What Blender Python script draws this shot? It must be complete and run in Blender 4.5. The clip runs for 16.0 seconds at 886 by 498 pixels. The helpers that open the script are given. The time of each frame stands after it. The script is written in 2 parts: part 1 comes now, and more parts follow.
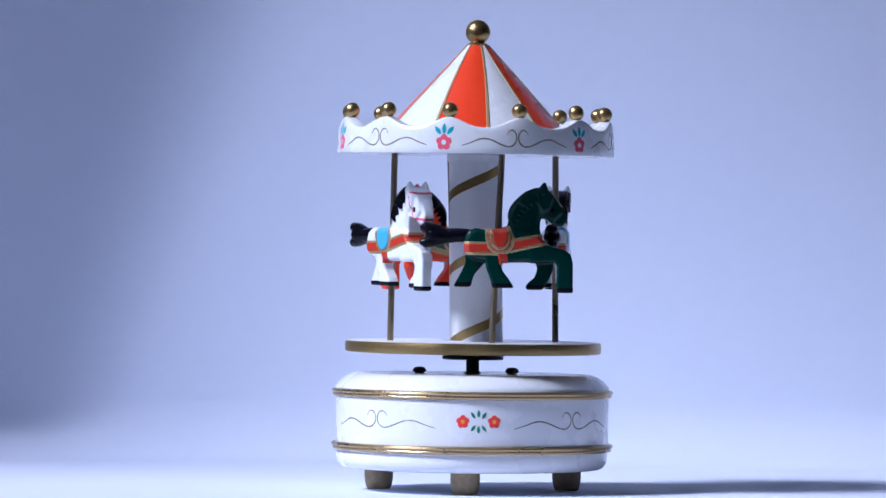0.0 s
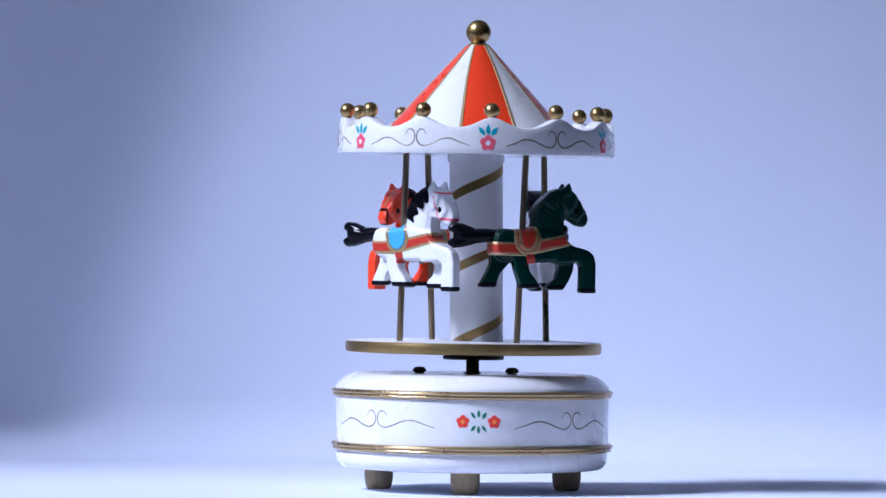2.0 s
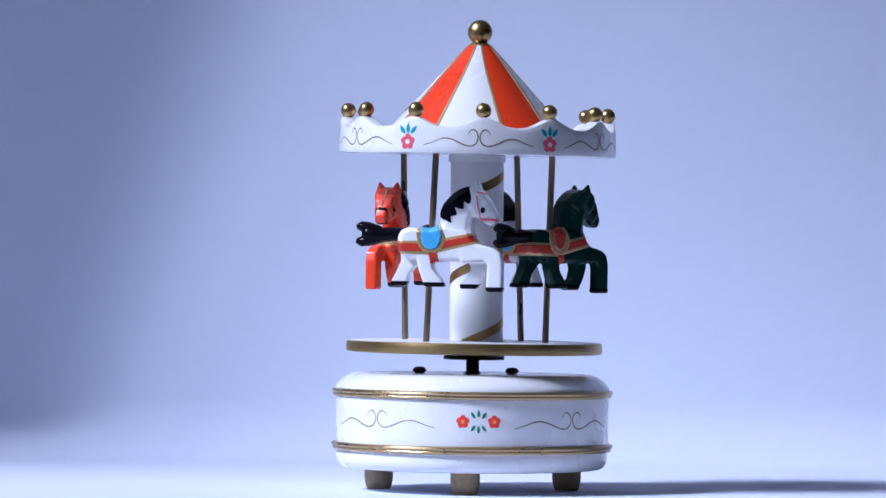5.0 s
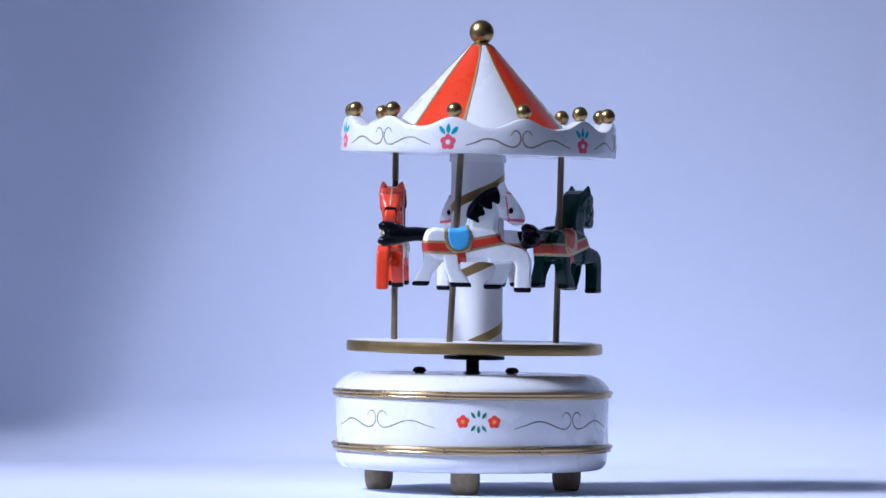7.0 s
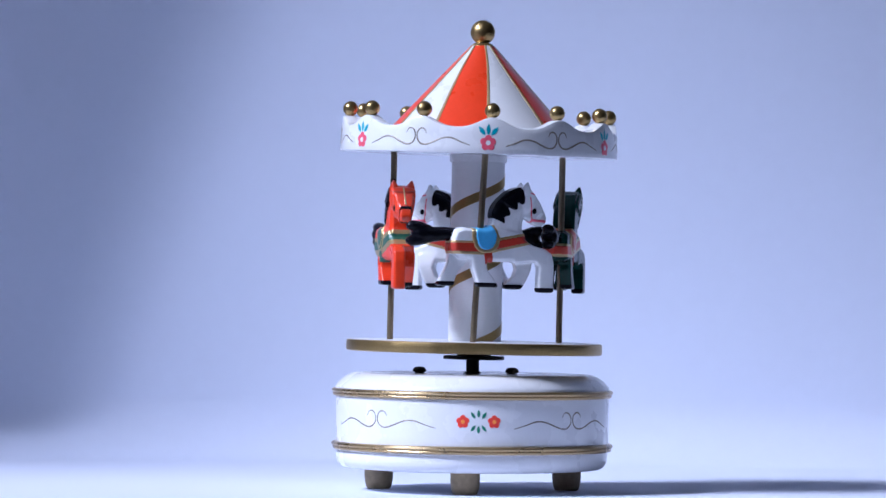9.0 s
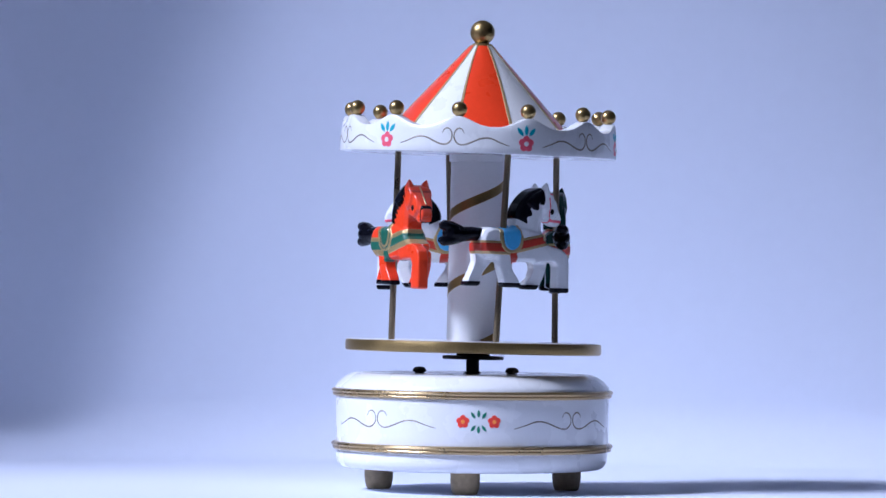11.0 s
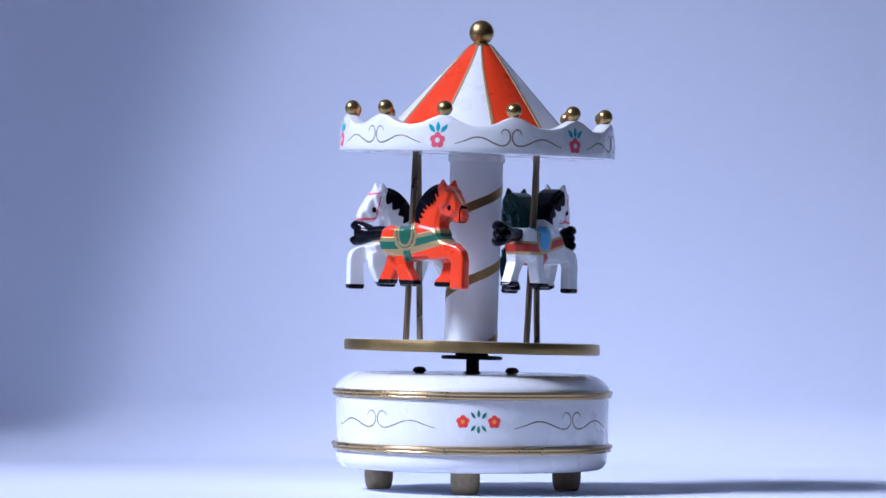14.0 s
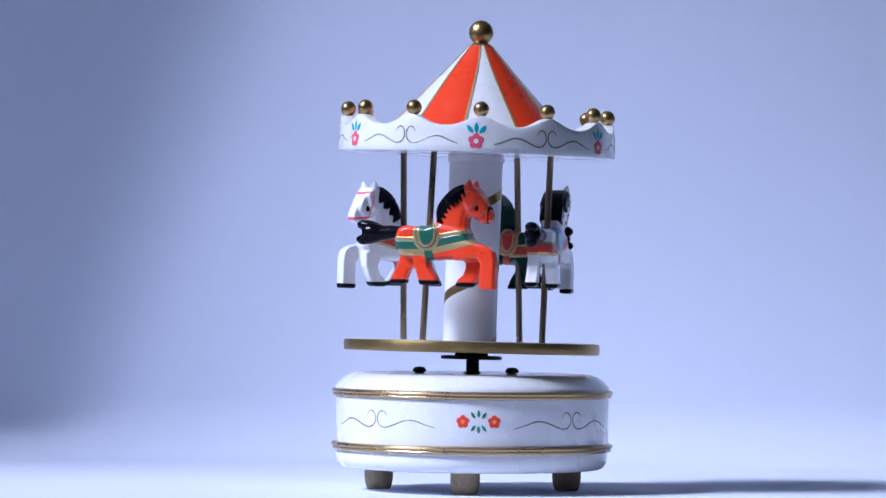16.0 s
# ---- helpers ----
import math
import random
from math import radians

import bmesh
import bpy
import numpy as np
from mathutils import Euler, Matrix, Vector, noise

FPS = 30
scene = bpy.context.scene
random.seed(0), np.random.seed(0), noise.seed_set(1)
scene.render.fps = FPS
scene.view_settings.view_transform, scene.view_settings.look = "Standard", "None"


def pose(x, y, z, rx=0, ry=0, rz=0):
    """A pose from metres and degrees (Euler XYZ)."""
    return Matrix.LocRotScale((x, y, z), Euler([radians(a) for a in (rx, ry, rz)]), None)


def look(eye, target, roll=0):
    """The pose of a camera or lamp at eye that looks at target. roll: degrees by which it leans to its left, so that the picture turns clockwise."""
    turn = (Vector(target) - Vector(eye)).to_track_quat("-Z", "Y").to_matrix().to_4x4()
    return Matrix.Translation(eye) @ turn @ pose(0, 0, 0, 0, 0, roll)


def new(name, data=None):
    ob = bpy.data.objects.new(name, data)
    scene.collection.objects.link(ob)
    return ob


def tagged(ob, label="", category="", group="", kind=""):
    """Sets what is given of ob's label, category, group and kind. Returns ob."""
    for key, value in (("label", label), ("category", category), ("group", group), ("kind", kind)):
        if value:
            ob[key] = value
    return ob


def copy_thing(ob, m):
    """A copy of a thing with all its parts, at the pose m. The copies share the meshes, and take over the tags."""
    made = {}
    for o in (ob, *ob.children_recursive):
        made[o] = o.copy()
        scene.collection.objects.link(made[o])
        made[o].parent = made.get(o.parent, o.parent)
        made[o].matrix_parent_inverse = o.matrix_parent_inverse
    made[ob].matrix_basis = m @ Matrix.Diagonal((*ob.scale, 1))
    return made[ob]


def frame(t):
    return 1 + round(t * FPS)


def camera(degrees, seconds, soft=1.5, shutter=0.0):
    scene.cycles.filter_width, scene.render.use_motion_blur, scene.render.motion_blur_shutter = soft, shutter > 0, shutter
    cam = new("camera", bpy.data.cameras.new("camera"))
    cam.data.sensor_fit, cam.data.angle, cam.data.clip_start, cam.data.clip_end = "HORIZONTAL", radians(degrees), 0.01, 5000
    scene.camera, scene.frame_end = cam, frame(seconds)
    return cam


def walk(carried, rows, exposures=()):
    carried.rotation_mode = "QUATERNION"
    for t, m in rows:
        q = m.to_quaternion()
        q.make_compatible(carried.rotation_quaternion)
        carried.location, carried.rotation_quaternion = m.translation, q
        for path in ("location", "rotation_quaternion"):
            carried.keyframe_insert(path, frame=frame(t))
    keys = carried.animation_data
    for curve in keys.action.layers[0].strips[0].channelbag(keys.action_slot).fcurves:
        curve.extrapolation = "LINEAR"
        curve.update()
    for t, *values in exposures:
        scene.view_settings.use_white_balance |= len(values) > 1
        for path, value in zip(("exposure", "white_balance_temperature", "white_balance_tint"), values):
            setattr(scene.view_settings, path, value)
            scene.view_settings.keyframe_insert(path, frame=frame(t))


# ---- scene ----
# Lengths below are in design units of 0.232 mm; part() turns them into metres.
U = 0.000232
EYE, AIM = (-53.5 * U, -7000 * U, 347 * U), (-53.5 * U, 0, 426 * U)
cam = camera(12.78, 16.0, 1.5)
cam.data.dof.use_dof, cam.data.dof.focus_distance, cam.data.dof.aperture_fstop = True, 6930 * U, 16.0
walk(cam, [(0, look(EYE, AIM, 0.5)), (16, look(EYE, AIM, 0.5))],
     [(0, -0.17, 4930, 19), (16, -0.17, 4930, 19)])

# ---- daylight: sun through an added, unseen window in front, to the side of the toy ----
SUN_EL, SUN_AZ = 43.0, 23.0
world = bpy.data.worlds.new("daylight")
scene.world = world
world.use_nodes = True
wn = world.node_tree
sky = wn.nodes.new("ShaderNodeTexSky")
sky.sky_type = "NISHITA"
sky.sun_disc = False
sky.sun_elevation = radians(SUN_EL)
sky.sun_rotation = radians(-90 - SUN_AZ)
wn.nodes["Background"].inputs["Strength"].default_value = 0.03
wn.links.new(sky.outputs["Color"], wn.nodes["Background"].inputs["Color"])
lamp = bpy.data.lights.new("sun", "SUN")
lamp.energy, lamp.angle, lamp.color = 5.6, radians(15.0), (1.0, 0.93, 0.85)
sun = new("sun", lamp)
toward = Vector((-math.cos(radians(SUN_AZ)) * math.cos(radians(SUN_EL)), -math.sin(radians(SUN_AZ)) * math.cos(radians(SUN_EL)), math.sin(radians(SUN_EL))))
sun.matrix_world = look(toward * 3, (0, 0, 0))
# unseen window beside the table, added for sun and sky; its jamb fades the backdrop
WIN_X, WIN_Y0, WIN_Y1, WIN_Z0, WIN_Z1 = -1.6, -2.2, -0.34, 0.7, 2.3
# area lamp added in the window hole: stands in for sky, tuned as fill
sky_fill = bpy.data.lights.new("sky_fill_light", "AREA")
sky_fill.shape, sky_fill.size, sky_fill.size_y = "RECTANGLE", WIN_Y1 - WIN_Y0, WIN_Z1 - WIN_Z0
sky_fill.energy, sky_fill.color = 9.0, (0.84, 0.90, 1.0)
fill_lamp = new("sky_fill_light", sky_fill)
fill_lamp.matrix_world = pose(WIN_X - 0.06, (WIN_Y0 + WIN_Y1) / 2, (WIN_Z0 + WIN_Z1) / 2, 90, 0, -90)



# ---- materials ----
def mat(name, color, rough=0.4, metal=0.0, coat=0.0, grain=900.0, vary=0.08, bump=0.05, blotch=60.0, shine=0.5):
    """Painted or metal surface with fine grain and larger blotches, in metres of object space."""
    m = bpy.data.materials.new(name)
    m.use_nodes = True
    t = m.node_tree
    b = t.nodes["Principled BSDF"]
    tc = t.nodes.new("ShaderNodeTexCoord")
    n1, n2 = t.nodes.new("ShaderNodeTexNoise"), t.nodes.new("ShaderNodeTexNoise")
    for n, sc in ((n1, grain), (n2, blotch)):
        n.inputs["Scale"].default_value = sc
        n.inputs["Detail"].default_value = 4
        t.links.new(tc.outputs["Object"], n.inputs["Vector"])
    add = t.nodes.new("ShaderNodeMath")
    add.operation = "ADD"
    t.links.new(n1.outputs["Fac"], add.inputs[0])
    t.links.new(n2.outputs["Fac"], add.inputs[1])
    rng = t.nodes.new("ShaderNodeMapRange")
    rng.inputs["From Min"].default_value, rng.inputs["From Max"].default_value = 0.6, 1.4
    rng.inputs["To Min"].default_value, rng.inputs["To Max"].default_value = 1 - vary, 1 + vary
    t.links.new(add.outputs[0], rng.inputs["Value"])
    mul = t.nodes.new("ShaderNodeMix")
    mul.data_type, mul.blend_type = "RGBA", "MULTIPLY"
    mul.inputs["Factor"].default_value = 1.0
    mul.inputs["A"].default_value = (*color, 1)
    t.links.new(rng.outputs["Result"], mul.inputs["B"])
    t.links.new(mul.outputs["Result"], b.inputs["Base Color"])
    r2 = t.nodes.new("ShaderNodeMapRange")
    r2.inputs["From Min"].default_value, r2.inputs["From Max"].default_value = 0.3, 0.7
    r2.inputs["To Min"].default_value, r2.inputs["To Max"].default_value = rough * 0.8, min(1, rough * 1.2)
    t.links.new(n2.outputs["Fac"], r2.inputs["Value"])
    t.links.new(r2.outputs["Result"], b.inputs["Roughness"])
    b.inputs["Metallic"].default_value = metal
    b.inputs["Coat Weight"].default_value = coat
    b.inputs["Specular IOR Level"].default_value = shine
    b.inputs["Coat Roughness"].default_value = 0.08
    bp = t.nodes.new("ShaderNodeBump")
    bp.inputs["Strength"].default_value = bump
    bp.inputs["Distance"].default_value = 0.0004
    t.links.new(n1.outputs["Fac"], bp.inputs["Height"])
    t.links.new(bp.outputs["Normal"], b.inputs["Normal"])
    return m


WHITE = mat("white_enamel", (0.76, 0.77, 0.79), 0.28, 0, 0.5, 700, 0.02, 0.03)
SATIN = mat("white_satin_paint", (0.74, 0.75, 0.77), 0.45, 0, 0.15, 900, 0.03, 0.06)
RED = mat("orange_red_enamel", (0.74, 0.050, 0.009), 0.3, 0, 0.25, 500, 0.06, 0.03)
DEEP_RED = mat("strap_red", (0.45, 0.032, 0.013), 0.38, 0, 0.1, 800, 0.10, 0.05)
GREEN = mat("dark_green_enamel", (0.003, 0.028, 0.022), 0.22, 0, 0.0, 500, 0.10, 0.03, shine=0.2)
STRAP_GREEN = mat("strap_green", (0.02, 0.11, 0.07), 0.35, 0, 0.4, 800, 0.12, 0.05)
BLACK = mat("black_enamel", (0.004, 0.004, 0.007), 0.16, 0, 0.0, 600, 0.2, 0.03, shine=0.1)
IRON = mat("black_metal", (0.015, 0.015, 0.018), 0.5, 0.3, 0, 900, 0.2, 0.1)
BLUE = mat("saddle_blue", (0.10, 0.40, 0.74), 0.35, 0, 0.4, 700, 0.08, 0.05)
GOLD = mat("gold_paint", (0.40, 0.285, 0.115), 0.34, 0.9, 0.0, 1500, 0.18, 0.28)
GILT = mat("bright_gilt_paint", (0.50, 0.37, 0.17), 0.33, 0.55, 0.2, 1500, 0.16, 0.10)
TRIM = mat("gold_trim_paint", (0.46, 0.34, 0.17), 0.3, 0.85, 0.1, 1500, 0.18, 0.10)
BRONZE = mat("dark_bronze_paint", (0.30, 0.235, 0.15), 0.32, 0.8, 0.1, 1500, 0.2, 0.1)
SEAM = mat("dull_gold_line_paint", (0.36, 0.26, 0.12), 0.65, 0.2, 0, 1500, 0.2, 0.05)
WOOD = mat("gold_stained_wood", (0.30, 0.23, 0.13), 0.5, 0.25, 0, 500, 0.25, 0.2, 120)
PINK = mat("pink_paint", (0.72, 0.10, 0.16), 0.4, 0, 0.2, 900, 0.1, 0.03)
FLOWER = mat("flower_red", (0.72, 0.05, 0.03), 0.4, 0, 0.2, 900, 0.1, 0.03)
YELLOW = mat("flower_yellow", (0.85, 0.30, 0.04), 0.4, 0, 0.2, 900, 0.1, 0.03)
TEAL = mat("leaf_teal", (0.03, 0.36, 0.46), 0.4, 0, 0.2, 900, 0.12, 0.03)
LEAF = mat("leaf_green", (0.03, 0.20, 0.13), 0.4, 0, 0.2, 900, 0.12, 0.03)
INK = mat("grey_brown_line_paint", (0.20, 0.17, 0.13), 0.45, 0.2, 0, 1500, 0.2, 0.03)
PLASTER = mat("painted_plaster", (0.05, 0.05, 0.054), 0.8, 0, 0, 200, 0.05, 0.1, 5)
PAPER = mat("pale_backdrop_paper", (0.695, 0.735, 0.87), 0.85, 0, 0, 160, 0.015, 0.02, 6)


# ---- builders ----
def part(name, bm, material, parent=None, label="", at=None, crease=0.6):
    """Links a bmesh, drawn in design units, as one mesh under a thing or a part."""
    bmesh.ops.recalc_face_normals(bm, faces=bm.faces[:])
    for e in bm.edges:
        if len(e.link_faces) == 2 and e.calc_face_angle(0) > crease:
            e.smooth = False
    for f in bm.faces:
        f.smooth = True
    bmesh.ops.scale(bm, vec=(U, U, U), verts=bm.verts[:])
    me = bpy.data.meshes.new(name)
    bm.to_mesh(me)
    bm.free()
    me.materials.append(material)
    ob = new(name, me)
    if parent:
        ob.parent = parent
    if at is not None:
        ob.matrix_basis = at
    return tagged(ob, label)


def spot(x, y, z, rx=0, ry=0, rz=0):
    return pose(x * U, y * U, z * U, rx, ry, rz)


def ring_point(r, th, z):
    """A point at radius r; th in degrees from the side that faces the lens at the start, growing to its right."""
    a = radians(th)
    return (r * math.sin(a), -r * math.cos(a), z)


def lathe(profile, seg=128, th0=0.0, th1=360.0, bm=None):
    """Turns a profile of (radius, height) round the axis; a full turn closes on itself."""
    bm = bm or bmesh.new()
    full = th1 - th0 >= 360
    cols = []
    for i in range(seg if full else seg + 1):
        th = th0 + (th1 - th0) * i / seg
        cols.append([bm.verts.new(ring_point(r, th, z)) for r, z in profile])
    n = len(cols)
    for i in range(n if full else n - 1):
        a, b = cols[i], cols[(i + 1) % n]
        for j in range(len(profile) - 1):
            bm.faces.new((a[j], b[j], b[j + 1], a[j + 1]))
    bmesh.ops.remove_doubles(bm, verts=bm.verts[:], dist=0.001)
    return bm


def ball(r, z, seg=32):
    return [(r * math.sin(math.pi * i / seg), z - r * math.cos(math.pi * i / seg)) for i in range(seg + 1)]


def rod(p0, p1, r, seg=20):
    """A round bar from point to point."""
    bm = bmesh.new()
    p0, p1 = Vector(p0), Vector(p1)
    d = (p1 - p0).normalized()
    e1 = d.cross(Vector((0, 1, 0.01))).normalized()
    e2 = d.cross(e1)
    rings = [[bm.verts.new(p + (e1 * math.cos(2 * math.pi * i / seg) + e2 * math.sin(2 * math.pi * i / seg)) * r) for i in range(seg)] for p in (p0, p1)]
    for i in range(seg):
        bm.faces.new((rings[0][i], rings[0][(i + 1) % seg], rings[1][(i + 1) % seg], rings[1][i]))
    bm.faces.new(rings[0])
    bm.faces.new(rings[1])
    return bm


def spline(pts, steps=6):
    """A smooth line through the points (Catmull-Rom)."""
    out = []
    p = [pts[0], *pts, pts[-1]]
    for i in range(1, len(p) - 2):
        for k in range(steps):
            t = k / steps
            out.append(tuple(0.5 * (2 * b + (c - a) * t + (2 * a - 5 * b + 4 * c - d) * t * t + (3 * b - a - 3 * c + d) * t ** 3)
                             for a, b, c, d in zip(p[i - 1], p[i], p[i + 1], p[i + 2])))
    return out + [pts[-1]]


def wrap(r, th, z, slope=0.0):
    """Maps (along, up) on a drum's skin at radius r, centred on th and z; slope: how much the radius grows with height."""
    return lambda s, h, lift=0.0: ring_point(r + slope * h + lift, th + math.degrees(s / r), z + h)


def stroke(bm, line, width, put):
    """A painted line of raised paint on a drum, thin at its ends."""
    n = len(line)
    rows = []
    for i, (s, h) in enumerate(line):
        a, b = line[max(0, i - 1)], line[min(n - 1, i + 1)]
        d = Vector((b[0] - a[0], b[1] - a[1])).normalized()
        w = width / 2 * (0.45 + 0.55 * min(1, 6 * min(i, n - 1 - i) / n))
        nx, nz = -d.y * w, d.x * w
        rows.append([bm.verts.new(put(s + nx, h + nz, -0.1)), bm.verts.new(put(s, h, 0.55)), bm.verts.new(put(s - nx, h - nz, -0.1))])
    for a, b in zip(rows, rows[1:]):
        for j in (0, 1):
            bm.faces.new((a[j], b[j], b[j + 1], a[j + 1]))


def blob(bm, outline, put, lift=0.6):
    """A painted shape with a soft raised edge."""
    cs, ch = (sum(v) / len(outline) for v in zip(*outline))
    edge = [bm.verts.new(put(s, h, -0.15)) for s, h in outline]
    top = [bm.verts.new(put(cs + (s - cs) * 0.9, ch + (h - ch) * 0.9, lift)) for s, h in outline]
    mid = bm.verts.new(put(cs, ch, lift))
    n = len(outline)
    for i in range(n):
        k = (i + 1) % n
        bm.faces.new((edge[i], edge[k], top[k], top[i]))
        bm.faces.new((top[i], top[k], mid))


def round_shape(cs, ch, r, n=14):
    return [(cs + r * math.cos(2 * math.pi * i / n), ch + r * math.sin(2 * math.pi * i / n)) for i in range(n)]


def leaf_shape(s0, h0, s1, h1, w):
    d = Vector((s1 - s0, h1 - h0))
    n = Vector((-d.y, d.x)).normalized()
    out = []
    for side in (1, -1):
        for i in range(8):
            t = i / 8 if side == 1 else 1 - i / 8
            q = Vector((s0, h0)) + d * t + n * side * w * math.sin(math.pi * min(1, t * 0.96 + 0.02)) * (1.15 - 0.3 * t)
            out.append((q.x, q.y))
    return out


def scroll(parent, put, kx, kz, width, label):
    arm = [(-97, -18), (-82, -13), (-64, -6), (-48, -7), (-32, -14), (-19, -18.5), (-9, -17), (-2.5, -9), (-2.5, 2), (-8, 9), (-15, 8), (-19, 1)]
    bm = bmesh.new()
    for sg in (1, -1):
        stroke(bm, spline([(sg * s * kx, h * kz) for s, h in arm]), width, put)
    return part("painted_scroll", bm, INK, parent, label)


def flower(parent, put, r, petal_paint, heart_paint, label):
    bm = bmesh.new()
    for i in range(5):
        a = radians(90 + 72 * i)
        blob(bm, round_shape(r * 0.56 * math.cos(a), r * 0.56 * math.sin(a), r * 0.46), put, 0.6)
    blob(bm, round_shape(0, 0, r * 0.5), put, 0.62)
    ob = part("painted_flower", bm, petal_paint, parent, label)
    bm = bmesh.new()
    blob(bm, round_shape(0, 0, r * 0.33), put, 0.95)
    part("flower_heart", bm, heart_paint, ob)
    return ob


# ---- setting ----
def box(bm, x0, x1, y0, y1, z0, z1):
    """A block given in metres."""
    v = [bm.verts.new((x / U, y / U, z / U)) for z in (z0, z1) for x, y in ((x0, y0), (x1, y0), (x1, y1), (x0, y1))]
    for f in ((3, 2, 1, 0), (4, 5, 6, 7), (0, 1, 5, 4), (1, 2, 6, 5), (2, 3, 7, 6), (3, 0, 4, 7)):
        bm.faces.new([v[i] for i in f])
    return bm


# Unseen room, added: its dark faces hold off sky light and bright reflections.
X0, X1, Y0, Y1, FLOOR, TOP = -1.6, 2.0, -2.7, 1.3, -0.75, 2.6
tagged(part("floor", box(bmesh.new(), X0, X1, Y0, Y1, FLOOR - 0.1, FLOOR), PLASTER), "unseen dark floor of the added room", "floor", kind="structure")
tagged(part("ceiling", box(bmesh.new(), X0, X1, Y0, Y1, TOP, TOP + 0.1), PLASTER), "unseen dark ceiling added to keep out sky light", "ceiling", kind="structure")
for nm, ext in (("unseen_wall_north", (X0, X1, Y1, Y1 + 0.12)), ("unseen_wall_south", (X0, X1, Y0 - 0.12, Y0)), ("unseen_wall_east", (X1, X1 + 0.12, Y0, Y1))):
    tagged(part(nm, box(bmesh.new(), *ext, FLOOR, TOP), PLASTER), "unseen dark wall added to keep out sky light", "wall", kind="structure")
# Unseen wall, added so that the edges of its hole limit the sun.
bm = bmesh.new()
for y0, y1, z0, z1 in ((Y0, WIN_Y0, FLOOR, TOP), (WIN_Y1, Y1, FLOOR, TOP), (WIN_Y0, WIN_Y1, FLOOR, WIN_Z0), (WIN_Y0, WIN_Y1, WIN_Z1, TOP)):
    box(bm, X0 - 0.12, X0, y0, y1, z0, z1)
tagged(part("unseen_wall_west", bm, PLASTER), "unseen added wall whose window hole limits the sun", "wall", kind="structure")
bm = box(bmesh.new(), -1.0, 1.0, -0.25, 0.95, FLOOR, 0.0)
tagged(part("tabletop", bm, PAPER), "pale blue-white paper-covered table block", "table", kind="structure")

# A large sheet of paper, swept into the tabletop; its free end beside the unseen window curls forward to darken there.
# REST and LEAN are tuned so that the sheet dims towards its top.
BACK_Y, SWEEP, REST, LEAN = 1200.0, 160.0, 10.0, 19.0
profile = []
for i in range(25):
    tilt = radians(90 - (90 - REST) * i / 24)
    profile.append((SWEEP * (math.cos(tilt) - 1), 0.3 + SWEEP * (1 - math.sin(tilt))))
q, z = profile.pop()
for i in range(40):
    tilt = radians(REST - LEAN * min(1, i / 30))
    profile.append((q, z))
    q += 45 * math.sin(tilt)
    z += 45 * math.cos(tilt)


def shade_curl(x):
    """How far the sheet's face turns away from the window, in radians; shaped to dim both ends."""
    bend = min(1.05, max(0, (100 - x) / 1060)) ** 2.9
    flare = min(1, max(0, (x - 300) / 600))
    return radians(-9 + 7 * flare + 46 * bend)


def plan(x0, x1, step):
    x, y, line = x0, 0.0, []
    while (x1 - x) * step > 0:
        f = shade_curl(x)
        line.append((x, y, f))
        x, y = x + step * math.cos(f), y + step * math.sin(f)
    return line


bm = bmesh.new()
cols = []
for x, y, f in plan(0, -1110, -20)[::-1] + plan(0, 2100, 25)[1:]:
    cols.append([bm.verts.new((x - q * math.sin(f), BACK_Y + y + q * math.cos(f), h)) for q, h in profile])
for a, b in zip(cols, cols[1:]):
    for j in range(len(profile) - 1):
        bm.faces.new((a[j], b[j], b[j + 1], a[j + 1]))
sheet = part("backdrop", bm, PAPER)
if sheet.data.polygons[0].normal.z < 0:
    sheet.data.flip_normals()
tagged(sheet, "plain pale blue paper backdrop curved behind the toy", "backdrop", kind="structure")

# ---- music box base ----
base = tagged(new("music_box_base"), "round white music box base with gold rings and painted flowers", "music box")
base.matrix_basis = spot(0, 0, 0, 0, 0.2, 0)
part("drum", lathe([(0, 70), (239, 70), (241, 76), (241, 172), (240, 178), (0, 178)]), WHITE, base)
part("lid", lathe([(0, 160), (238, 172), (242.5, 178), (242, 183), (238, 188.5), (229, 197), (220, 203), (211, 206), (200, 206.8), (0, 206.8)]), WHITE, base, "white domed lid")
part("plinth", lathe([(0, 80), (236, 79), (238.5, 74), (239.5, 62), (238, 51), (233, 44), (226, 40), (216, 39), (0, 39)]), WHITE, base, "white rounded foot moulding")
for zc, r in ((173, 242.5), (79, 242.5)):
    part("gold_ring", lathe([(r - 8, zc - 7), (r + 1, zc - 7.5), (r + 3.5, zc - 6), (r + 4, zc - 3.5), (r + 3.2, zc - 2), (r + 5.5, zc - 0.5), (r + 6.3, zc + 2), (r + 5.5, zc + 4.5), (r + 3, zc + 6.2), (r - 8, zc + 7)], 160), TRIM, base, "gold painted ring moulding")
for x, y in ((-12, -167), (-164, 22), (169, 24)):
    part("foot", lathe([(0, 42), (24, 42), (25.5, 36), (25.6, 24), (24.5, 12), (22, 3), (19.5, 0), (0, 0)], 48), WOOD, base, "short gold-brown wooden foot", spot(x, y, 0))
part("spindle", lathe([(0, 200), (14.5, 200), (14.5, 209), (11.5, 210), (11.5, 234), (0, 234)], 40), IRON, base, "black metal spindle")
for x, y in ((-94, -42), (69, -42)):
    sc = part("screw", lathe([(0, 0), (8, 0), (8, 3), (11.5, 3.5), (12, 6.5), (10, 10), (6, 12), (0, 12.5)], 28), IRON, base, "black screw head", spot(x, y, 206))
for th in (-43.6, 45.2):
    scroll(base, wrap(241, th, 134.5), 1.22, 1.0, 2.6, "thin grey-gold painted scroll")
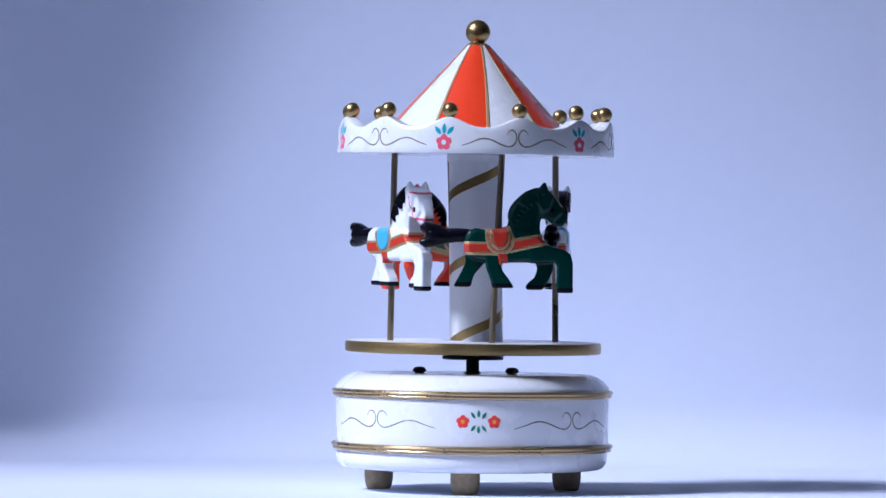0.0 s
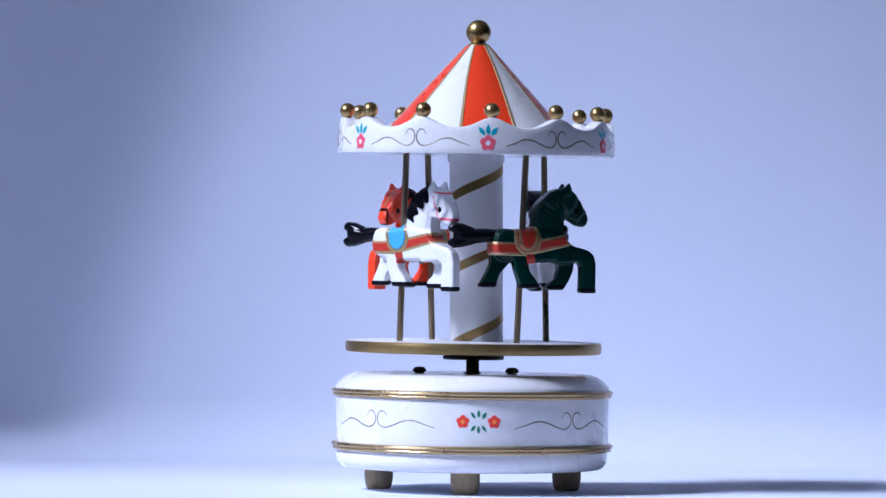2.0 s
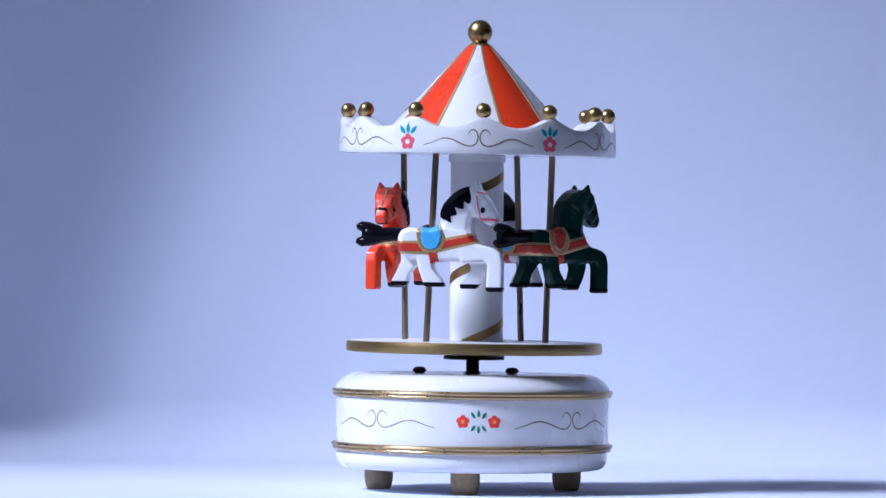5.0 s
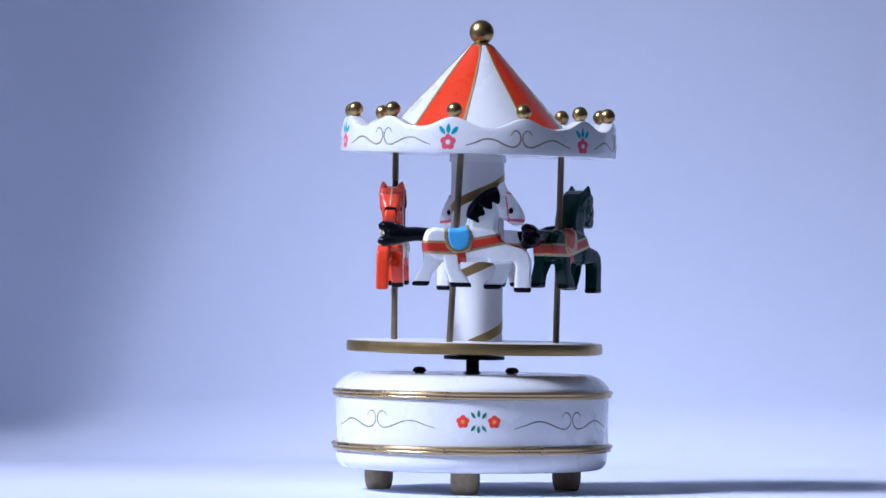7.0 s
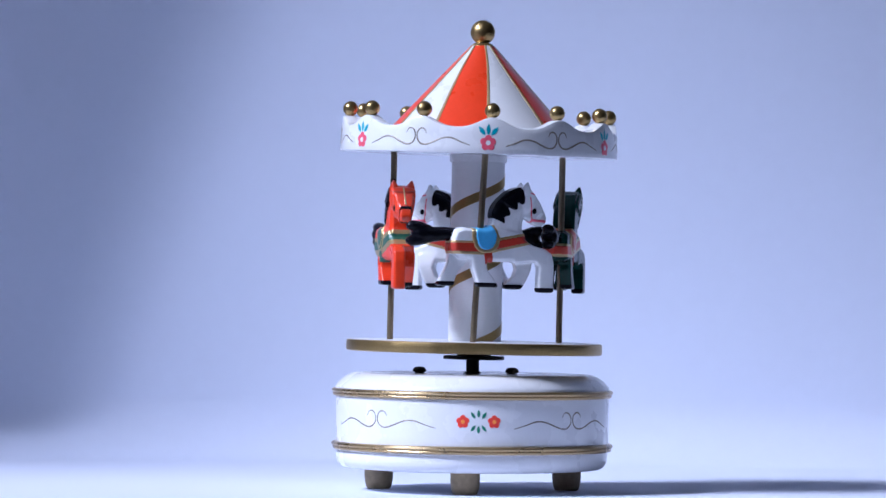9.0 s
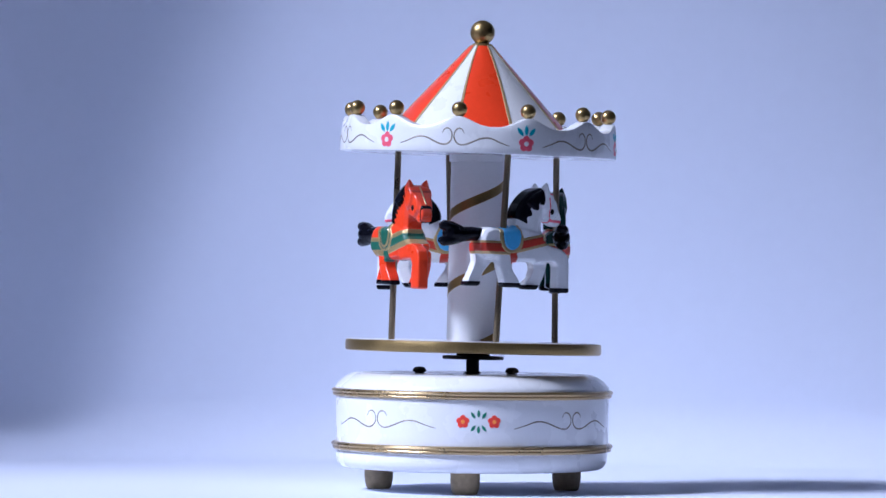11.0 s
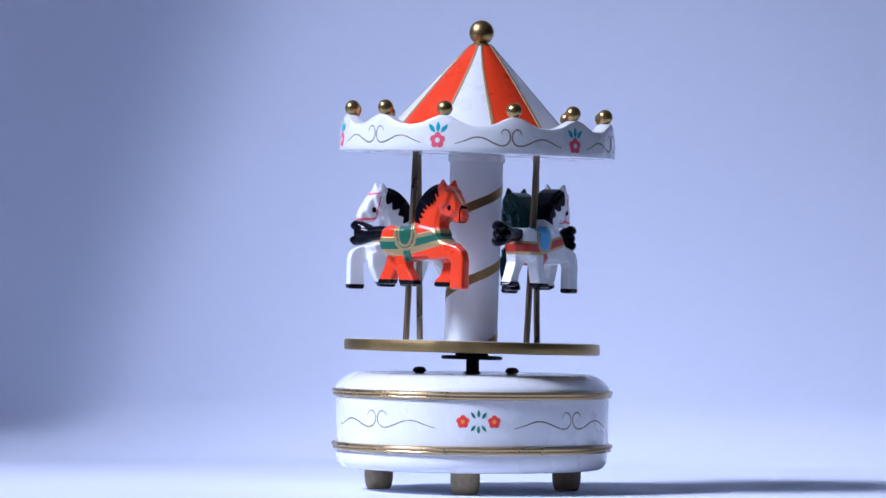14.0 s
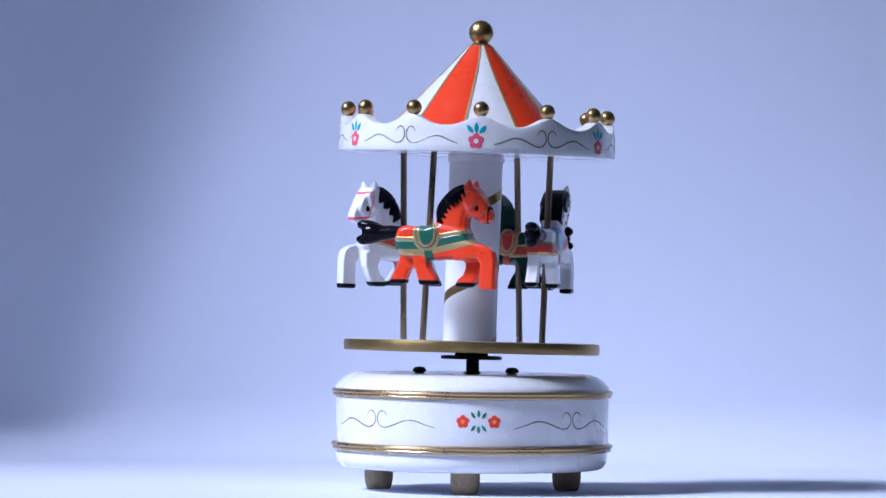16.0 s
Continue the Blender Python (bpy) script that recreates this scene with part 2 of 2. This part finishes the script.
for s in (-17.5, 36.5):
    flower(base, wrap(241, math.degrees(s / 241), 128.5), 11.4, FLOWER, YELLOW, "small red painted flower with a yellow heart")
for s0, h0, s1, h1 in ((9.5, 7, 9.5, 21), (4, 5, -4, 17), (15, 5, 23, 17), (9.5, -7, 9.5, -21), (4, -6, -4, -17), (15, -6, 23, -17)):
    bm = bmesh.new()
    blob(bm, leaf_shape(s0, h0, s1, h1, 2.7), wrap(241, 0, 128.5))
    part("painted_leaf", bm, LEAF, base, "green painted leaf")

# ---- turning carousel ----
Z0 = 243.0
carousel = tagged(new("carousel"), "turning toy carousel with red and white roof and four horses", "carousel")
DOWN = spot(0, 0, -Z0)
part("platform", lathe([(0, 243), (222, 243), (226, 244.5), (226.5, 250), (226.5, 257), (225.5, 262), (222, 263), (0, 263)], 160), GOLD, carousel, "round platform with gold painted edge", DOWN)
part("deck", lathe([(0, 262), (221, 262), (221, 263.4), (0, 263.4)], 128), SATIN, carousel, "white platform top", DOWN)
part("spindle_plate", lathe([(0, 231), (53, 231), (54, 232), (54, 236.5), (52, 237.5), (30, 238), (28, 243.5), (0, 243.5)], 64), IRON, carousel, "black metal plate", DOWN)


def lean_column(bm):
    for p in bm.verts:
        k = (585 - p.co.z) / 322
        p.co.x += 5.2 * k
        p.co.y += 1.9 * k
    return bm


part("column", lean_column(lathe([(0, 262), (47, 262), (47, 420), (47, 588), (0, 588)], 80)), SATIN, carousel, "white centre column", DOWN)
part("column_collar", lathe([(0, 580), (49.5, 580), (50.5, 581.5), (50.5, 593), (0, 593)], 80), WHITE, carousel, "white collar", DOWN)
for turn in range(-3, 3):
    bm = bmesh.new()
    rows = []
    for i in range(91):
        th = -180 + 4 * i
        zc = 487 + 130 * (th + 149) / 360 + 130 * turn
        lo, hi = max(264, zc - 9), min(580, zc + 9)
        if hi - lo < 2:
            continue
        rows.append([bm.verts.new(ring_point(r, th, z)) for r, z in ((46.5, lo), (47.6, lo + 0.8), (47.6, hi - 0.8), (46.5, hi))])
    for a, b in zip(rows, rows[1:]):
        for j in range(3):
            bm.faces.new((a[j], b[j], b[j + 1], a[j + 1]))
    if rows:
        part("spiral_stripe", lean_column(bm), GOLD, carousel, "gold painted spiral stripe", DOWN)
    else:
        bm.free()

# canopy
bm = bmesh.new()
cols = []
for i in range(288):
    th = i * 360 / 288
    top = 645 + 8.6 * math.cos(radians(12 * (th - 1.7))) + 1.2 * math.cos(radians(24 * (th - 1.7)))
    loop = [(222, 594), (241, 592), (244, 592.6), (245, 594.5), (244.4, 604), (243.4, 630), (242.3, top - 4), (241, top - 1), (238.5, top), (222, top), (219.5, top - 1), (218.5, top - 4), (219, 604)]
    cols.append([bm.verts.new(ring_point(r, th, z)) for r, z in loop])
for i in range(288):
    a, b = cols[i], cols[(i + 1) % 288]
    for j in range(13):
        k = (j + 1) % 13
        bm.faces.new((a[j], b[j], b[k], a[k]))
canopy = part("canopy", bm, WHITE, carousel, "white scalloped canopy band")
part("soffit", lathe([(0, 593), (224, 593), (224, 600), (0, 600)], 128), WHITE, canopy, "glossy white canopy underside")
RED_MIDS = (3.0, 75.0, 145.0, 214.0, 284.0)


def roof_line(k, t):
    """Where the seam k runs at the share t of the way down: the red panels widen towards the top."""
    half = 17.6 + 9 * (1 - t) ** 2
    return RED_MIDS[k // 2 % 5] + 360 * (k // 10) + (half if k % 2 else -half)


SLOPE = [(20 + 166 * i / 16, 786.5 - 182.5 * i / 16 + 1.2 * math.sin(math.pi * i / 16)) for i in range(17)]
for k in range(10):
    bm = bmesh.new()
    grid = []
    for i, (r, z) in enumerate(SLOPE):
        t = i / 16
        a, b = roof_line(k, t), roof_line(k + 1, t)
        grid.append([bm.verts.new(ring_point(r, a + (b - a) * j / 12, z)) for j in range(13)])
    low = [bm.verts.new(ring_point(182, roof_line(k, 1) + (roof_line(k + 1, 1) - roof_line(k, 1)) * j / 12, 600)) for j in range(13)]
    for p, q in zip(grid + [low], grid[1:] + [low]):
        if p is not q:
            for j in range(12):
                bm.faces.new((p[j], q[j], q[j + 1], p[j + 1]))
    part("roof_panel", bm, WHITE if k % 2 else RED, canopy, "white roof panel" if k % 2 else "orange-red roof panel")
for k in range(10):
    bm = bmesh.new()
    rows = []
    for i, (r, z) in enumerate(SLOPE):
        t = i / 16
        a, w = roof_line(k, t), 1.6 + 2.2 * t
        rows.append([bm.verts.new((Vector(ring_point(r + up, a, z + up)) + Vector((math.cos(radians(a)), math.sin(radians(a)), 0)) * d)) for d, up in ((-w, -0.2), (-w * 0.7, 0.7), (w * 0.7, 0.7), (w, -0.2))])
    for p, q in zip(rows, rows[1:]):
        for j in range(3):
            bm.faces.new((p[j], q[j], q[j + 1], p[j + 1]))
    part("roof_seam", bm, SEAM, canopy, "gold painted seam line")
part("finial", lathe([(0, 778), (19, 781), (20.5, 786), (17, 789.5), (12.5, 791)] + [(21.8 * math.sin(radians(a)), 810 - 21.8 * math.cos(radians(a))) for a in range(34, 181, 6)], 64), GOLD, canopy, "gold ball finial")
for k in range(12):
    bm = lathe([(0, 645), (7, 645), (7.5, 650.5), (5.5, 653.5)] + [(13.4 * math.sin(radians(a)), 666.5 - 13.4 * math.cos(radians(a))) for a in range(24, 181, 12)], 32)
    part("bead", bm, GOLD, canopy, "gold bead", spot(*ring_point(229.5, 30 * k + 1.7, 0)))
for k in range(6):
    put = wrap(244.1, 60 * k, 611, -0.045)
    flower(canopy, put, 14, PINK, WHITE, "pink painted flower with a pale heart")
    for s0, h0, s1, h1 in ((0, 13, 0, 33), (-5, 13, -17, 28), (5, 13, 17, 28)):
        bm = bmesh.new()
        blob(bm, leaf_shape(s0, h0, s1, h1, 4.0), put)
        part("painted_leaf", bm, TEAL, canopy, "teal painted leaf")
    scroll(canopy, wrap(243.65, 60 * k + 30, 624, -0.045), 1.0, 1.0, 2.8, "thin grey painted scroll")

# poles: the roof is twisted a little against the platform
POLES = {"white": -64.6, "red": -154.6, "green": 25.4, "second": 115.4}
TWIST = 5.5
for th in POLES.values():
    part("pole", rod(ring_point(149.5, th, 262), ring_point(149.5, th + TWIST, 597), 5.6), BRONZE, carousel, "dull gold pole", DOWN)


# ---- horses ----
def slab(bm, outline, y0, y1):
    """An outline of (forward, up) cut out of a board between two depths."""
    a = [bm.verts.new((u, y0, z)) for u, z in outline]
    b = [bm.verts.new((u, y1, z)) for u, z in outline]
    bm.faces.new(a)
    bm.faces.new(b[::-1])
    n = len(outline)
    for i in range(n):
        bm.faces.new((a[i], b[i], b[(i + 1) % n], a[(i + 1) % n]))


def carve(bm, grain=2.0, rounds=7):
    """Fuses the boards and rounds every edge, as a moulded figure; returns a bmesh."""
    bmesh.ops.triangulate(bm, faces=bm.faces[:])
    bmesh.ops.recalc_face_normals(bm, faces=bm.faces[:])
    me = bpy.data.meshes.new("carving")
    bm.to_mesh(me)
    bm.free()
    ob = new("carving", me)
    mod = ob.modifiers.new("fuse", "REMESH")
    mod.mode, mod.voxel_size = "VOXEL", grain
    sm = ob.modifiers.new("round", "SMOOTH")
    sm.factor, sm.iterations = 0.5, rounds
    done = bmesh.new()
    done.from_mesh(ob.evaluated_get(bpy.context.evaluated_depsgraph_get()).to_mesh())
    bpy.data.objects.remove(ob)
    return done


def loft(bm, stations):
    """A closed rounded bar through stations of (forward, up, half height, half width)."""
    rings = []
    for i, (u, z, h, w) in enumerate(stations):
        a, b = stations[max(0, i - 1)], stations[min(len(stations) - 1, i + 1)]
        d = Vector((b[0] - a[0], b[1] - a[1])).normalized()
        ring = []
        for k in range(16):
            c, v = math.cos(math.pi * k / 8), math.sin(math.pi * k / 8)
            ring.append(bm.verts.new((u - d.y * h * c, w * v, z + d.x * h * c)))
        rings.append(ring)
    for a, b in zip(rings, rings[1:]):
        for k in range(16):
            bm.faces.new((a[k], a[(k + 1) % 16], b[(k + 1) % 16], b[k]))
    bm.faces.new(rings[0])
    bm.faces.new(rings[-1])


def mane_shape(tips, low, high, inset=0.0):
    """The outline of a mane: a smooth crest, and a front edge of hanging locks between two shares of its length."""
    crest = spline([(19, 124), (17, 143), (23, 161), (38, 179), (53, 191), (68, 196)], 8)
    fore = spline([(29, 120), (36, 136), (43, 148), (53, 158), (64, 166), (74, 178)], 8)
    n = len(crest)
    i0, i1 = round(low * (n - 1)), round(high * (n - 1))
    edge = []
    for i in range(i0, i1 + 1):
        k = (i / (n - 1) * tips) % 1.0
        dip = (1 - abs(2 * k - 1)) if tips > 5 else math.sin(math.pi * k) ** 0.6
        (cu, cz), (fu, fz) = crest[i], fore[i]
        m = 0.55 + 0.62 * dip
        edge.append((cu + (fu - cu) * m + 2 * dip, cz + (fz - cz) * m - 4 * dip))
    back = [(cu + (fu - cu) * inset, cz + (fz - cz) * inset) for (cu, cz), (fu, fz) in zip(crest, fore)]
    return back[i0:i1 + 1] + edge[::-1]


def skin(body, outline, lift, side=0):
    """A coat of paint or leather: the body's skin within a convex outline of (forward, up), raised by lift. side: only y of that sign."""
    bm = body.copy()
    n = len(outline)
    area = sum(outline[i][0] * outline[(i + 1) % n][1] - outline[(i + 1) % n][0] * outline[i][1] for i in range(n))
    pts = outline if area > 0 else outline[::-1]
    for i in range(n):
        (u0, z0), (u1, z1) = pts[i], pts[(i + 1) % n]
        bmesh.ops.bisect_plane(bm, geom=bm.verts[:] + bm.edges[:] + bm.faces[:], dist=0.0001, plane_co=(u0, 0, z0), plane_no=(z1 - z0, 0, u0 - u1), clear_outer=True)
    if side:
        bmesh.ops.bisect_plane(bm, geom=bm.verts[:] + bm.edges[:] + bm.faces[:], dist=0.0001, plane_co=(0, side * 4, 0), plane_no=(0, -side, 0), clear_outer=True)
    bm.normal_update()
    shift = {p: p.normal * (-0.4 if p.is_boundary else lift) for p in bm.verts}
    for p, d in shift.items():
        p.co += d
    return bm


def merge(pieces):
    """Joins several bmeshes into one."""
    out = bmesh.new()
    for p in pieces:
        me = bpy.data.meshes.new("piece")
        p.to_mesh(me)
        p.free()
        out.from_mesh(me)
        bpy.data.meshes.remove(me)
    return out


def band(body, low, high, lift):
    """A strap round the body in two straight runs that meet under the saddle."""
    rear = [(-80, 67 + low), (2, 66 + low), (2, 91 + high), (-80, 92 + high)]
    fore = [(-2, 65 + low), (112, 94 + low), (112, 116 + high), (-2, 91 + high)]
    return merge([skin(body, rear, lift), skin(body, fore, lift)])


def saddle_line(inset):
    """The U of a saddle flap, open at the back of the horse, drawn in by inset."""
    w, low = 26 - inset, 68 + inset
    half = [(0.25, low), (0.6, low + 4), (0.85, low + 12), (1.0, low + 28)]
    return [(4 - w, 121)] + [(4 - w * k, z) for k, z in reversed(half)] + [(4 + w * k, z) for k, z in half] + [(2 + w * 0.7, 121)]


def horse(name, label, coat, mane_label, strap, saddle, bridle):
    ob = new(name)
    bm = bmesh.new()
    trunk = [(-57, 98), (-52, 111), (-38, 117), (-20, 114), (0, 112), (14, 116), (30, 120), (72, 110), (76, 96), (86, 88), (102, 80), (92, 56), (60, 53), (15, 52), (-15, 56), (-40, 58), (-55, 70), (-58, 86)]
    slab(bm, trunk, -17, 17)
    slab(bm, [(10 + (u - 10) * 0.93, 85 + (z - 85) * 0.86) for u, z in trunk], -21.5, 21.5)
    slab(bm, [(6, 100), (16, 122), (22, 148), (34, 169), (54, 186), (70, 194), (86, 180), (78, 146), (73, 132), (72, 116), (76, 98), (60, 88)], -15, 15)
    slab(bm, [(14, 100), (28, 128), (34, 150), (46, 168), (66, 180), (78, 172), (70, 146), (65, 128), (64, 110)], -18.5, 18.5)
    slab(bm, [(58, 186), (72, 194), (86, 191), (100, 173), (109, 160), (115, 149), (119, 136), (115, 125), (107, 121), (97, 124), (86, 132), (75, 137), (66, 152)], -11, 11)
    slab(bm, [(60, 182), (72, 193), (87, 190), (104, 168), (109, 147), (95, 131), (78, 139)], -16.5, 16.5)
    slab(bm, [(60, 180), (72, 193), (86, 189), (95, 177), (89, 156), (78, 147)], -22, 22)
    out, inn = (-22.5, -1.5), (1.5, 22.5)
    slab(bm, [(56, 84), (98, 83), (115, 78), (126, 69), (130, 52), (130, 20), (130, -3), (101, -3), (103, 46), (97, 55), (56, 51)], *out)
    slab(bm, [(60, 68), (98, 68), (97, 40), (89, 19), (78, 2), (49, 2), (52, 14), (65, 24), (70, 42)], *inn)
    slab(bm, [(-23, 72), (-20, 42), (-13, 22), (-8, 5), (28, 5), (21, 20), (8, 37), (4, 60), (6, 68)], *out)
    slab(bm, [(-57, 86), (-54, 52), (-62, 32), (-75, 6), (-46, 6), (-39, 30), (-25, 47), (-14, 60), (-10, 68)], *inn)
    body = carve(bm, 1.9, 15)
    part("body", body.copy(), coat, ob, crease=9)
    for reg in ([(92, -8), (140, -8), (140, 6), (92, 6)], [(42, -3), (86, -3), (86, 10.5), (42, 10.5)], [(-16, -1), (36, -1), (36, 13.5), (-16, 13.5)], [(-85, 0), (-38, 0), (-38, 14.5), (-85, 14.5)]):
        if coat is RED and reg[0][0] == 92:
            continue
        part("hoof", skin(body, reg, 0.7), BLACK, ob, "black painted hoof", crease=9)
    part("strap_border", band(body, *((-7.5, 3.5) if coat is RED else (-0.8, 0.2)), 0.6), GILT, ob, "gold strap border", crease=9)
    part("strap", band(body, 4.0, -4.5, 1.1), strap, ob, "painted body strap", crease=9)
    for sg in (-1, 1):
        part("ear", lathe([(0, -7), (12, -7), (11.5, -1), (9.5, 5), (6, 11), (2.5, 16), (0, 17.5)], 16), coat, ob, "", spot(77, sg * 14.2, 187, -10 * sg, 8, 0) @ Matrix.Diagonal((0.85, 0.8, 1, 1)), 9)
        part("saddle_border", skin(body, saddle_line(0), 1.8, sg), GILT, ob, "gold saddle rim", crease=9)
        pad = part("saddle_pad", skin(body, saddle_line(5.0 if not bridle else 6.2), 2.3, sg), strap if not bridle else saddle, ob, "painted saddle edge", crease=9)
        if not bridle:
            part("saddle_loop", skin(body, saddle_line(7.0), 2.8, sg), GILT, pad, "gold loop on the saddle", crease=9)
        part("saddle", skin(body, saddle_line(11.5 if not bridle else 7.0), 3.3, sg), saddle, ob, "painted saddle", crease=9)
        part("girth", skin(body, [(-1, 72), (15, 72), (19, 48), (3, 48)], 1.0, sg), strap, ob, crease=9)
        part("eye", lathe(ball(5.2, 0, 10), 12), BLACK, ob, "small black eye", spot(93, sg * 15.6, 150) @ Matrix.Diagonal((0.85, 0.6, 1.15, 1)))
    part("pommel", lathe(ball(5, 0, 12), 16), GILT, ob, "gold saddle pommel", spot(25, 0, 121, 90, 0, 0) @ Matrix.Diagonal((1, 1, 3.4, 1)))
    rein = PINK if bridle else BLACK if coat is RED else GREEN
    tint = "thin pink bridle" if bridle else "thin dark bridle"
    part("browband", skin(body, [(84, 185.5), (101, 181), (101, 177.6), (83.5, 182)], 0.5), DEEP_RED if coat is RED else rein, ob, tint, crease=9)
    if bridle:
        part("cheek_strap", skin(body, [(82, 176), (85, 176.5), (91.5, 128), (88.2, 128)], 0.5), rein, ob, tint, crease=9)
        part("mouth", skin(body, [(88, 136), (126, 133), (126, 127), (88.5, 130.5)], 0.6), rein, ob, "painted mouth line", crease=9)
    else:
        part("noseband", skin(body, [(113, 168), (116.4, 167), (111.9, 114), (108.5, 114)], 0.5), rein, ob, tint, crease=9)
        part("face_line", rod((87, 0, 189), (111, 0, 157.5), 1.7, 8), GILT, ob, "thin gold line down the face")
    bm = bmesh.new()
    tips, start = (4, 0.12) if bridle else (8, 0.0)
    slab(bm, mane_shape(tips, start, 0.75), -14, 14)
    slab(bm, mane_shape(tips, start, 0.75, 0.14), -18, 18)
    slab(bm, mane_shape(tips, start, 0.75, 0.3), -20.3, 20.3)
    slab(bm, mane_shape(tips, 0.5, 1, 0.05), -18, 18)
    slab(bm, mane_shape(tips, 0.5, 1, 0.25), -22.3, 22.3)
    slab(bm, mane_shape(tips, 0.5, 1, 0.4), -24.0, 24.0)
    part("mane", carve(bm, 1.3, 6), GREEN if coat is GREEN else BLACK, ob, mane_label, crease=9)
    bm = bmesh.new()
    loft(bm, [(-38, 102, 10, 10), (-50, 102, 13, 12), (-68, 103, 13.5, 13), (-88, 101, 14.5, 14), (-104, 102, 18, 16), (-116, 103, 15, 15), (-124, 103, 8, 8)])
    loft(bm, [(-92, 109, 9, 11), (-112, 115, 10.5, 13), (-126, 117, 10, 11), (-134, 115, 5, 5)])
    loft(bm, [(-92, 95, 10, 12), (-112, 90, 10.5, 13), (-126, 88, 10, 11), (-135, 90, 5, 5)])
    part("tail", carve(bm, 1.6, 6), BLACK, ob, "thick black tail with a split end", crease=9)
    body.free()
    return tagged(ob, label)


def mount(ob, th, yaw):
    """Sets a horse on its pole, heading along the ring and slightly inwards."""
    mid = Vector(ring_point(149.5, th, 0)).lerp(Vector(ring_point(149.5, th + TWIST, 0)), 0.57)
    ob.parent = carousel
    ob.matrix_basis = spot(mid.x, mid.y, 355 - Z0, 0, 0, th + TWIST * 0.57 + yaw) @ Matrix.Diagonal((1.005, 0.985, 0.92, 1))


white_horse = horse("horse", "white horse with black mane and tail, blue saddle and red strap", WHITE, "black scalloped mane", DEEP_RED, BLUE, True)
mount(white_horse, POLES["white"], 18)
red_horse = horse("horse", "orange-red horse with black mane and tail, green saddle and strap", RED, "black ridged mane", STRAP_GREEN, STRAP_GREEN, False)
mount(red_horse, POLES["red"], 10.5)
green_horse = horse("horse", "dark green horse with dark green mane, black tail, red saddle and strap", GREEN, "dark green mane", DEEP_RED, DEEP_RED, False)
mount(green_horse, POLES["green"], -14)
second = copy_thing(white_horse, white_horse.matrix_basis)
mount(second, POLES["second"], -20)

# ---- what moves ----
# seconds, turn, sideways shift, lean to the right, lean to the lens
TURNS = [(0, -13.4, 1.0, 0.30, 0.45), (1, -4.5, 1.4, 0.31, 0.45), (2, 4.2, 1.8, 0.32, 0.45), (3, 12.8, 2.3, 0.34, 0.45), (4, 21.4, 2.7, 0.35, 0.43),
         (5, 30.1, 3.1, 0.43, 0.40), (6, 38.7, 3.4, 0.52, 0.35), (7, 47.2, 3.5, 0.60, 0.28), (8, 55.2, 3.3, 0.72, 0.17), (9, 63.2, 2.9, 0.85, 0.03),
         (10, 71.2, 2.2, 0.88, -0.15), (11, 79.2, 1.4, 0.92, -0.31), (12, 87.3, 0.6, 0.95, -0.43), (13, 95.3, -0.1, 0.95, -0.51), (14, 103.3, -0.7, 0.95, -0.57),
         (15, 111.3, -1.2, 0.95, -0.62), (16, 119.2, -1.5, 0.95, -0.65)]


# seconds and how far the loose roof nods to the lens and leans to the right on its column
NODS = [(0, 0.9, 0.25), (4, 1.0, 0.3), (7, 1.1, 0.55), (9, 1.25, 0.65), (12, 1.4, 0.75), (16, 1.3, 0.7)]


def nod_at(t):
    return [float(np.interp(t, [n[0] for n in NODS], [n[k] for n in NODS])) for k in (1, 2)]


def motions():
    walk(carousel, [(t, spot(x, 0, Z0, lens, right, 0) @ pose(0, 0, 0, 0, 0, a)) for t, a, x, right, lens in TURNS])
    walk(canopy, [(t, spot(0, 0, 592 - Z0) @ pose(0, 0, 0, 0, 0, -a) @ pose(0, 0, 0, *nod_at(t), 0) @ pose(0, 0, 0, 0, 0, a) @ spot(0, 0, -592)) for t, a, *rest in TURNS])


motions()
